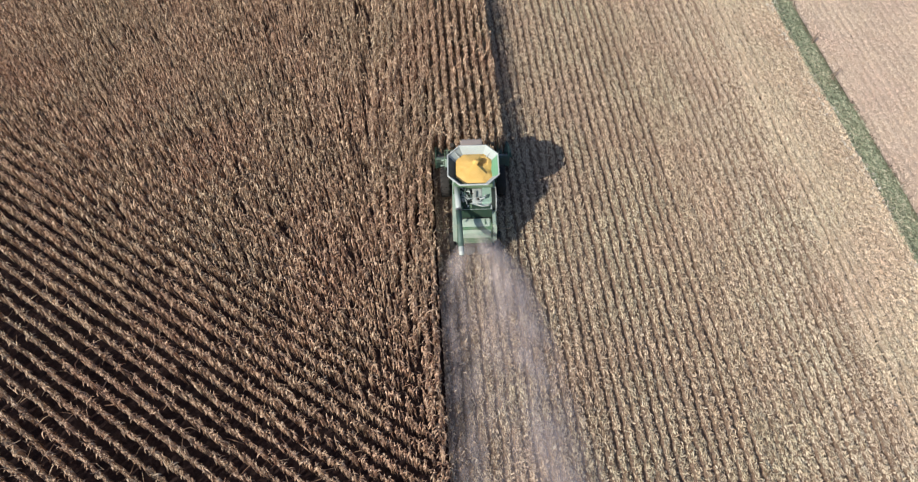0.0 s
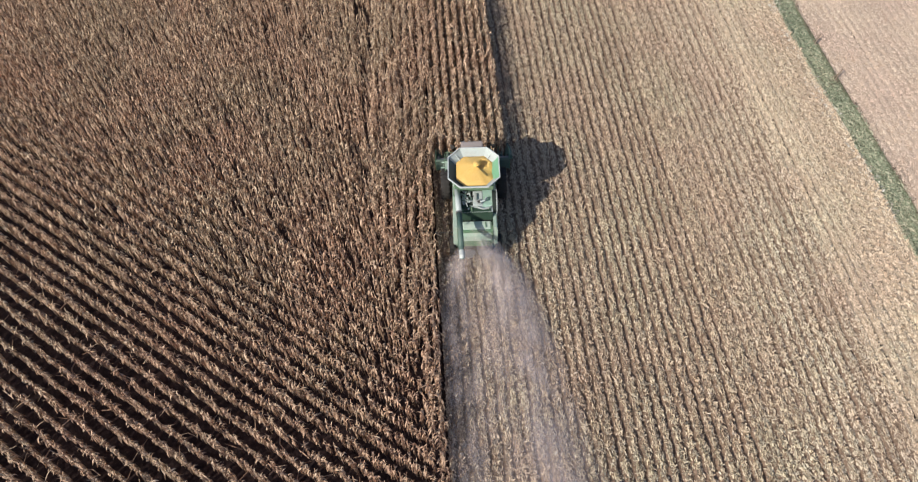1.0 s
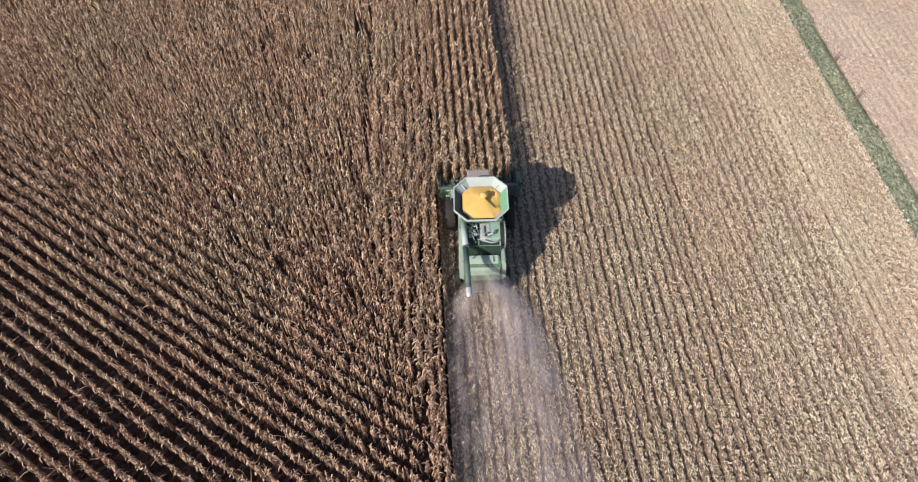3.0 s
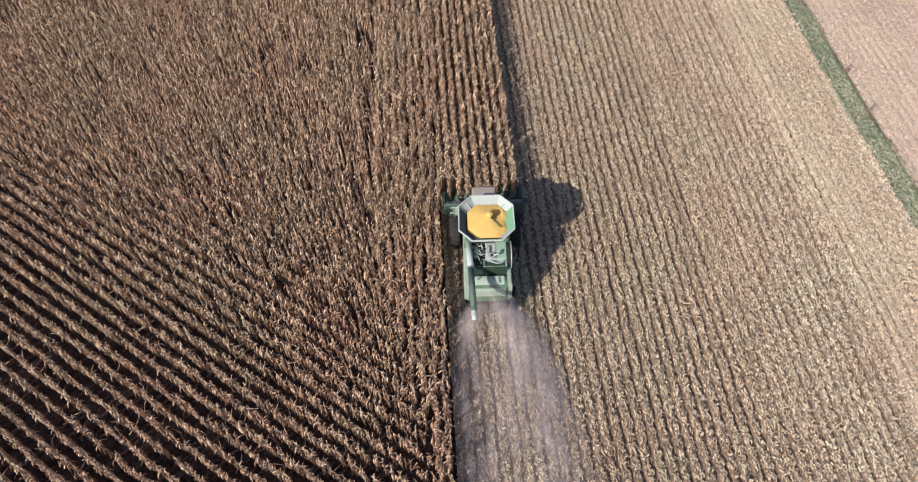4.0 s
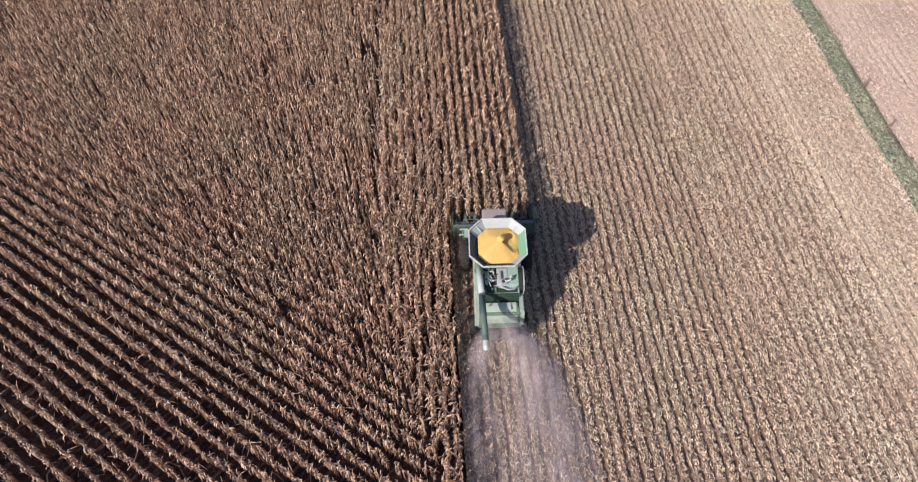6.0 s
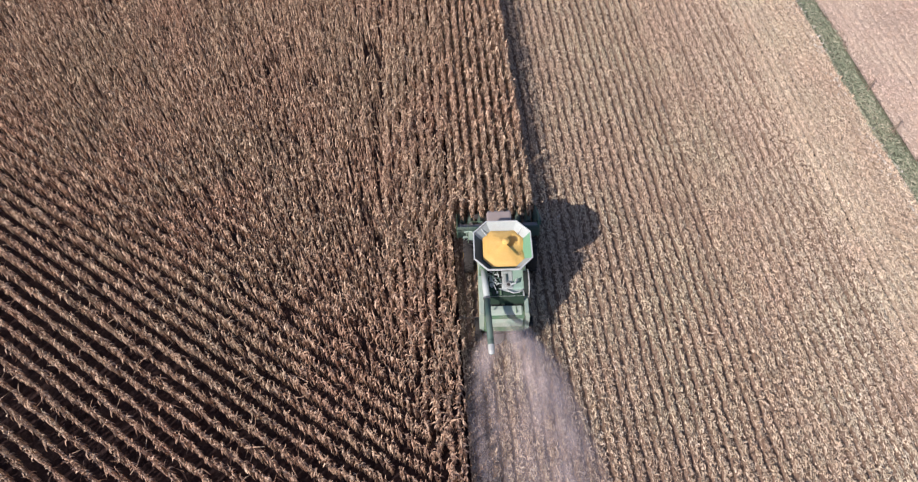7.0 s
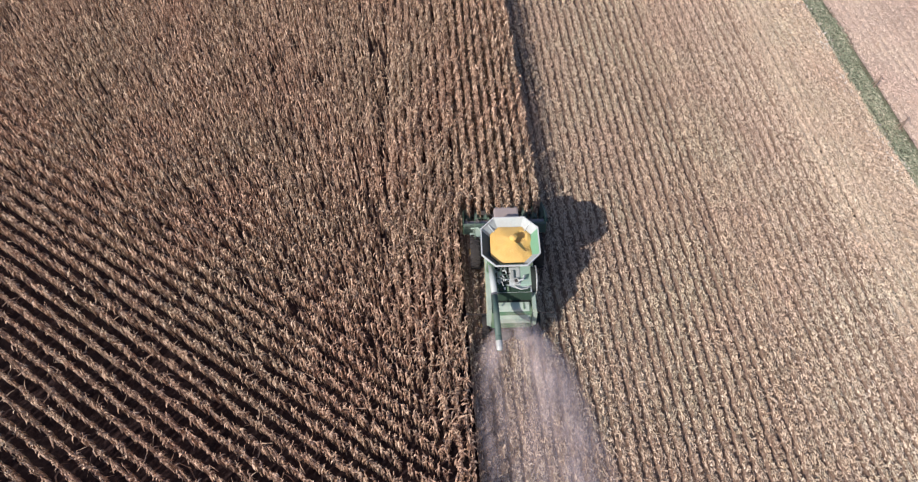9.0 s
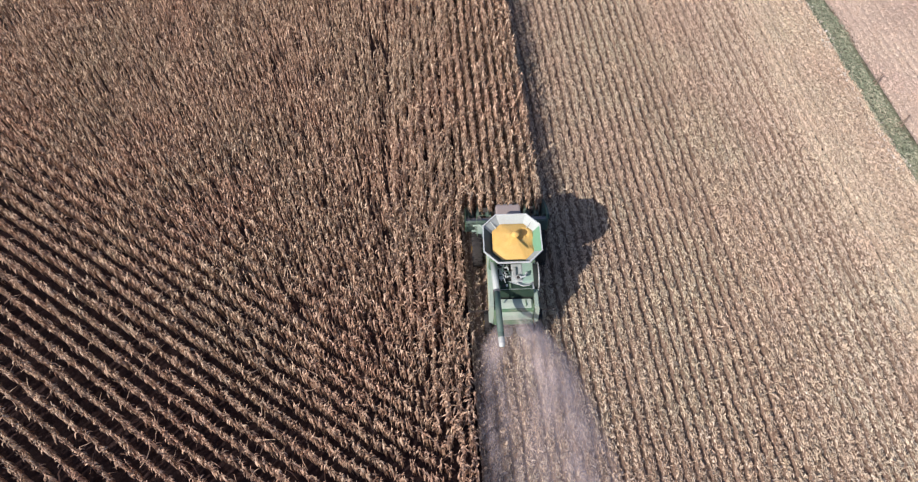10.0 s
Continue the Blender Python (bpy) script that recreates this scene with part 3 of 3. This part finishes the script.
def body():
    hull = part("body", box(-1.02, 1.02, -3.02, 1.6, 0.95, 2.45, 0.06), GREEN, combine)
    for sx in (-1, 1):
        panel = [[Vector((sx * a, y, z)) for a, z in ((1.04, 0.95), (1.27, 1.15), (1.27, 2.40), (1.20, 2.72), (1.02, 2.72))] for y in (-2.95, -2.8, -1.6, 0.0, 1.1)]
        part("side_shield", loft(panel), PALE, hull, "pale dusty green side shield")
        part("yellow_stripe", box(sx * 1.275 - 0.004, sx * 1.275 + 0.004, -2.7, 0.9, 1.85, 1.95), YELLOW, hull)
    # dark strip laid on the hull, painted shade between shield and pipe
    part("gap_shade_strip", box(-1.0, -0.84, -2.98, -1.0, 2.452, 2.47), SHADE, hull)
    # engine deck behind the tank
    deck = part("engine_deck", box(-0.95, 1.0, -2.36, -0.82, 2.55, 3.38, 0.04), ENGINE, combine, "dust-covered engine deck")
    # dark sheet on the deck, shade between engine parts put into colour
    part("clutter_shade", box(-0.92, -0.12, -1.9, -0.85, 3.375, 3.395), SHADE, deck, "dark sheet painted as shade among the engine parts")
    part("engine_block", box(-0.12, 0.46, -2.0, -0.95, 3.38, 3.55, 0.07), ENGINE, deck)
    part("valve_cover", box(-0.06, 0.12, -1.80, -1.25, 3.60, 3.68, 0.04), GALV, deck)
    part("air_cleaner", tube([(-0.60, -1.2, 3.48), (-0.60, -1.8, 3.48)], 0.12, 14), GALV, deck)
    part("engine_cover", box(0.42, 1.02, -2.02, -0.86, 3.36, 3.52, 0.06), DECK_GREEN, deck, "pale green engine cover")
    part("air_intake_cap", disc((0.22, -1.86, 3.62), (0, 0, 1), 0.17, 0.08, 20), GALV, deck)
    part("intake_ring", disc((0.22, -1.86, 3.67), (0, 0, 1), 0.09, 0.03, 16), BLACK, deck)
    part("exhaust_pipe", tube([(0.22, -1.7, 3.56), (0.36, -1.88, 3.70), (0.56, -1.84, 3.74), (0.66, -1.62, 3.70), (0.62, -1.5, 3.5)], 0.05, 10), ENGINE, deck)
    part("coolant_hose", tube([(0.1, -1.95, 3.46), (0.2, -2.15, 3.50), (0.45, -2.28, 3.52), (0.75, -2.22, 3.50), (0.95, -2.0, 3.46)], 0.035, 8), GALV, deck)
    for k in range(54):
        a = Vector((-0.84 + (0.011 if k % 3 else 0.020) * k, -0.92 - 0.115 * (k * 7 % 8), 3.40 + 0.06 * (k % 3)))
        b = a + Vector((0.24 * math.cos(k * 2.3), -0.12 + 0.22 * math.sin(k * 1.7), 0.04))
        part("hose", tube([a, (a + b) / 2 + Vector((0.08 * math.sin(k), 0.06 * math.cos(k * 3), 0.12)), b], 0.018 + 0.008 * (k % 3), 6), (BLACK, ENGINE, PIPE, STEEL, BLACK, ENGINE)[k % 6], deck)
    # dark green face over the sunlit wall, recess shade put into its colour
    part("trough_dark_face", box(-0.93, 0.98, -2.39, -2.362, 2.5, 3.36, 0.01), DARK_GREEN, deck)
    # trough floor coloured near black to deepen the recess's shade
    part("deck_trough", box(-0.82, 0.95, -2.75, -2.40, 2.63, 2.67), SHADE, deck, "sunken deck floor with its shade painted in")
    shelf = [[Vector((x, y, z)) for x, y in ((-0.88, -1.72), (-0.45, -1.86), (-0.05, -2.06), (0.35, -2.20), (0.90, -2.14), (0.90, -2.36), (-0.88, -2.36))] for z in (3.382, 3.40)]
    part("trough_pan", loft(shelf), DARK_GREEN, deck, "dark green deck edge")
    for k in range(4):
        part("deck_bracket", box(-0.75 + 0.17 * k, -0.66 + 0.17 * k, -2.32 + 0.05 * (k % 3), -2.16 + 0.03 * (k % 4), 3.40, 3.45 + 0.03 * (k % 2), 0.015), (GREEN, BLACK, ENGINE)[k % 3], deck)
    deck.location = (0.02, 0.10, -0.16)
    part("radiator_screen", disc((1.10, -1.45, 3.08), (1, 0, 0), 0.64, 0.20, 32), SHADE, hull, "black rotary radiator screen")
    arc = [(1.25, -1.45 + 0.70 * math.cos(a), 3.08 + 0.70 * math.sin(a)) for a in np.linspace(-0.5, math.pi + 0.5, 16)]
    part("screen_hoop", tube(arc, 0.03, 8), GALV, hull)
    # rear hood, sloping back
    top = [[Vector((x, y, z)) for x, z in ((-0.78, h - 0.42), (0.86, h - 0.42), (0.88, h - 0.10), (0.80, h), (-0.70, h), (-0.80, h - 0.10))] for y, h in ((-2.71, 3.02), (-2.90, 3.0), (-3.10, 2.92), (-3.24, 2.72), (-3.34, 2.45))]
    hood = part("rear_hood", loft(top), PALE, combine, "pale dusty green rear hood")
    part("hood_lip", tube([(-0.80, -3.26, 2.72), (0.88, -3.26, 2.72)], 0.022, 8), GREEN, hood)
    part("hood_rib", box(0.52, 0.57, -3.08, -2.74, 2.90, 3.03), GREEN, hood)
    # flat black panel over the rear wall, painted as a shaded interior
    part("rear_shade_panel", box(-0.98, 0.98, -3.035, -3.022, 1.0, 2.4), BLACK, hood)
    part("straw_chute", box(-0.70, 0.78, -3.2, -3.04, 0.95, 1.5, 0.05), BLACK, hood)
    for x in (-0.42, 0.46):
        part("chaff_spreader", disc((x, -3.35, 0.92), (0, 0, 1), 0.38, 0.07, 20), STEEL, hood)
    hood.location = (0.05, 0.23, -0.40)
    for sx, reach in ((-1, 2.25), (1, 2.05)):
        arm = part("light_arm", tube([(sx * 1.1, -2.75, 2.0), (sx * reach, -2.75, 2.0)], 0.022, 6), BLACK, hull)
        part("marker_light", box(sx * reach - 0.06, sx * reach + 0.06, -2.79, -2.71, 1.93, 2.08, 0.02), BLACK, arm)


def unloading_auger():
    a, b, c, d = Vector((-0.99, -0.85, 3.62)), Vector((-0.88, -2.60, 3.60)), Vector((-0.79, -4.85, 3.52)), Vector((-0.76, -5.35, 3.42))
    pipe = part("unloading_auger", tube([b, c], 0.155, 16), PIPE, combine, "green unloading pipe folded back", smooth=True)
    part("inner_pipe", tube([a, b + (a - b) * 0.01], 0.16, 16), TANK, pipe, "pale dusty inner pipe", smooth=True)
    part("elbow", tube([(-1.02, -0.55, 2.5), (-1.01, -0.62, 3.2), (-1.00, -0.72, 3.52), a], [0.2, 0.2, 0.2, 0.19], 14), GREEN, pipe, smooth=True)
    part("clamp_ring", tube([b + (b - a).normalized() * -0.04, b + (b - a).normalized() * 0.06], 0.18, 16), STEEL, pipe)
    part("spout", tube([c, d, d + Vector((0, -0.06, -0.14))], [0.155, 0.145, 0.135], 14), PIPE, pipe, "dark rubber spout")
    part("spout_lip", tube([c + (d - c) * 0.45, d, d + Vector((0.0, -0.09, -0.10))], [0.16, 0.155, 0.15], 14), GALV, pipe)
    part("pipe_rest", tube([(-0.80, -2.95, 2.9), (-0.88, -2.95, 3.42)], 0.035, 8), GREEN, pipe)


def wheel(x, y, radius, width, drive):
    hub_side = 1 if x > 0 else -1
    profile = ((-0.5, 0.60), (-0.5, 0.86), (-0.42, 0.95), (-0.2, 0.985), (0.2, 0.985), (0.42, 0.95), (0.5, 0.86), (0.5, 0.60))
    bm = bmesh.new()
    sides = 36
    loops = [[bm.verts.new((x + w * width, y + r * radius * math.cos(t), radius + r * radius * math.sin(t))) for w, r in profile] for t in (2 * math.pi * k / sides for k in range(sides))]
    for a, b in zip(loops, loops[1:] + loops[:1]):
        for i in range(len(profile)):
            j = (i + 1) % len(profile)
            bm.faces.new((a[i], a[j], b[j], b[i]))
    bmesh.ops.recalc_face_normals(bm, faces=bm.faces)
    tyre = part("drive_wheel" if drive else "steering_wheel", bm, TYRE, combine, "dusty black tyre on a yellow rim", smooth=True)
    rim = part("wheel_rim", disc((x + hub_side * width * 0.15, y, radius), (1, 0, 0), radius * 0.62, width * 0.5, 28), YELLOW, tyre)
    part("hub", disc((x + hub_side * width * 0.44, y, radius), (1, 0, 0), radius * 0.2, width * 0.2, 16), YELLOW, tyre)
    for k in range(20):
        t = 2 * math.pi * k / 20
        for half in (-1, 1):
            t0, t1 = t + (0.0 if half < 0 else 0.157), t + 0.13 + (0.0 if half < 0 else 0.157)
            pts = []
            for r in (0.975, 1.02):
                for w, tt in ((0.02, t0), (0.5, t1)):
                    for dt in (-0.035, 0.035):
                        pts.append(Vector((x + half * w * width, y + r * radius * math.cos(tt + dt), radius + r * radius * math.sin(tt + dt))))
            lug = loft([[pts[0], pts[1], pts[3], pts[2]], [pts[4], pts[5], pts[7], pts[6]]])
            part("lug", lug, TYRE, tyre)


def corn_head():
    # head, bar and snouts in darker green: tank shade put into the colour
    head = part("corn_head", box(-2.35, 2.32, 3.45, 3.60, 0.45, 1.30, 0.04), PIPE, combine, "green eight-row corn head")
    part("trough", box(-2.33, 2.30, 3.60, 4.25, 0.40, 0.50, 0.02), GREEN, head)
    part("cross_auger", tube([(-2.3, 3.95, 0.85), (2.27, 3.95, 0.85)], 0.17, 14), STEEL, head)
    bm = bmesh.new()
    turns, steps = 7, 24
    for sx, ox in ((1, -2.3), (-1, 2.27)):
        previous = None
        for k in range(turns * steps // 2 * 1 + 1):
            t = 2 * math.pi * k / steps
            px = ox + sx * k * 2.3 / (turns * steps / 2)
            pair = [bm.verts.new((px, 3.95 + r * math.cos(t), 0.85 + r * math.sin(t))) for r in (0.17, 0.30)]
            if previous:
                bm.faces.new((previous[0], previous[1], pair[1], pair[0]))
            previous = pair
    part("auger_flighting", bm, STEEL, head)
    part("top_bar", tube([(-2.35, 3.52, 1.34), (2.32, 3.52, 1.34)], 0.05, 8), PIPE, head)
    for sx, x in ((-1, -2.37), (1, 2.34)):
        part("end_shield", box(x - 0.03, x + 0.03, 3.5, 4.7, 0.35, 1.15, 0.02), GREEN, head)
    for k in range(9):
        x = 0.10 + (k - 4) * ROW
        wide = 0.20 if 0 < k < 8 else 0.26
        rings = []
        for y, w, z0, z1 in ((4.25, wide, 0.45, 0.98), (4.75, wide, 0.35, 0.86), (5.3, wide * 0.7, 0.22, 0.55), (5.95, 0.03, 0.12, 0.20)):
            rings.append([Vector((x - w, y, z0)), Vector((x + w, y, z0)), Vector((x + w * 0.75, y, (z0 + z1) / 2 + 0.1)), Vector((x, y, z1)), Vector((x - w * 0.75, y, (z0 + z1) / 2 + 0.1))])
        part("snout", loft(rings), PIPE, head, smooth=False)
    house = [[Vector((x, y, z)) for x, z in ((-0.55, a), (0.65, a), (0.65, b), (-0.55, b))] for y, a, b in ((1.55, 1.1, 1.95), (2.6, 0.85, 1.65), (3.47, 0.55, 1.20))]
    part("feeder_house", loft(house), GREEN, combine)


grain_tank()
cab()
body()
unloading_auger()
for sx in (-1, 1):
    wheel(sx * 1.74, 1.85, 0.95, 0.56, True)
    wheel(sx * 1.32, -2.65, 0.60, 0.38, False)
part("drive_axle", tube([(-1.7, 1.85, 0.95), (1.7, 1.85, 0.95)], 0.16, 12), GREEN, combine)
part("rear_axle", tube([(-1.3, -2.65, 0.62), (1.3, -2.65, 0.62)], 0.11, 10), GREEN, combine)
corn_head()


# ---- broken fence posts by the ditch ----
def fence_post(x, y, lean_x, lean_y):
    post = tagged(new("fence_post"), "weathered leaning wooden fence post beside the ditch", "fence post", "posts beside the ditch")
    post.matrix_world = pose(x, y, 0, lean_y, lean_x, 0)
    part("post", tube([(0, 0, -0.05), (0.01, 0, 0.5), (0, 0, 0.9)], [0.065, 0.06, 0.05], 8), WOOD, post)
    part("brace", tube([(0.02, 0.4, -0.03), (0.02, 0.05, 0.6)], 0.035, 6), WOOD, post)


fence_post(26.45, 13.9, 14, -8)
fence_post(26.42, 9.9, 18, -12)


# ---- dust behind the harvester ----
dust = Nodes("chaff_dust", 1.0)
uv = dust.tree.nodes.new("ShaderNodeTexCoord").outputs["UV"]
split = dust.tree.nodes.new("ShaderNodeSeparateXYZ")
dust.link(uv, split.inputs[0])
across = dust.ramp(split.outputs["X"], [(0.0, (0, 0, 0)), (0.08, (0.42,) * 3), (0.2, (0.45,) * 3), (0.32, (0.26,) * 3), (0.50, (0.34,) * 3), (0.68, (1, 1, 1)), (0.80, (0.8,) * 3), (1.0, (0, 0, 0))])
along = dust.ramp(split.outputs["Y"], [(0.0, (0.5,) * 3), (0.02, (1, 1, 1)), (0.22, (0.85,) * 3), (0.5, (0.60,) * 3), (0.8, (0.40,) * 3), (1.0, (0.12,) * 3)])
billow = dust.ramp(dust.noise(0.8, 6.0, 0.62, (1.3, 0.45, 0.8)), [(0.38, (0.10,) * 3), (0.62, (1, 1, 1))])
density = dust.mix(1.0, dust.mix(1.0, across, along, "MULTIPLY"), billow, "MULTIPLY")
scaled = dust.add("ShaderNodeMath")
scaled.operation = "MULTIPLY"
scaled.inputs[1].default_value = 0.50
dust.link(density, scaled.inputs[0])
dust.link(scaled.outputs[0], dust.shader.inputs["Alpha"])
dust.shader.inputs["Base Color"].default_value = (0.64, 0.545, 0.525, 1)
dust.shader.inputs["Specular IOR Level"].default_value = 0.0


def plume(height, lift):
    """One billowing layer of the dust that drifts back from the spreader."""
    nu, nv = 90, 24
    bm = bmesh.new()
    layer = bm.loops.layers.uv.new("UVMap")
    grid = []
    for i in range(nu + 1):
        u = i / nu
        y = -3.0 - 18.9 * u
        d = -3.0 - y
        right = 1.10 + 1.45 * (1 - math.exp(-d / 1.2)) + 0.18 * d
        left = -1.40 - 1.15 * (1 - math.exp(-d / 0.8))
        line = []
        for j in range(nv + 1):
            v = j / nv
            x = left + (right - left) * v
            dome = 1 - (2 * v - 1) ** 2
            swell = 0.75 + 0.4 * min(1, 0.25 + d / 3) * noise.noise(Vector((x * 0.8, y * 0.6, lift * 7)))
            z = 0.16 + lift + 0.55 * (1 - v) ** 4 * min(1, d / 1.5) + height * dome * swell * (0.9 + 1.6 * math.exp(-d / 1.1))
            line.append((bm.verts.new((x + 0.2, y, z)), (v, u)))
        grid.append(line)
    for i in range(nu):
        for j in range(nv):
            corners = (grid[i][j], grid[i + 1][j], grid[i + 1][j + 1], grid[i][j + 1])
            face = bm.faces.new([c[0] for c in corners])
            face.smooth = True
            for loop, c in zip(face.loops, corners):
                loop[layer].uv = c[1]
    bmesh.ops.recalc_face_normals(bm, faces=bm.faces)
    return bm


cloud = part("dust_cloud", plume(0.4, 0.05), dust.mat)
tagged(cloud, "pale mauve chaff dust drifting low behind the harvester", "dust", kind="stuff")
for height, lift in ((0.8, 0.2), (1.2, 0.4)):
    part("dust_layer", plume(height, lift), dust.mat, cloud)
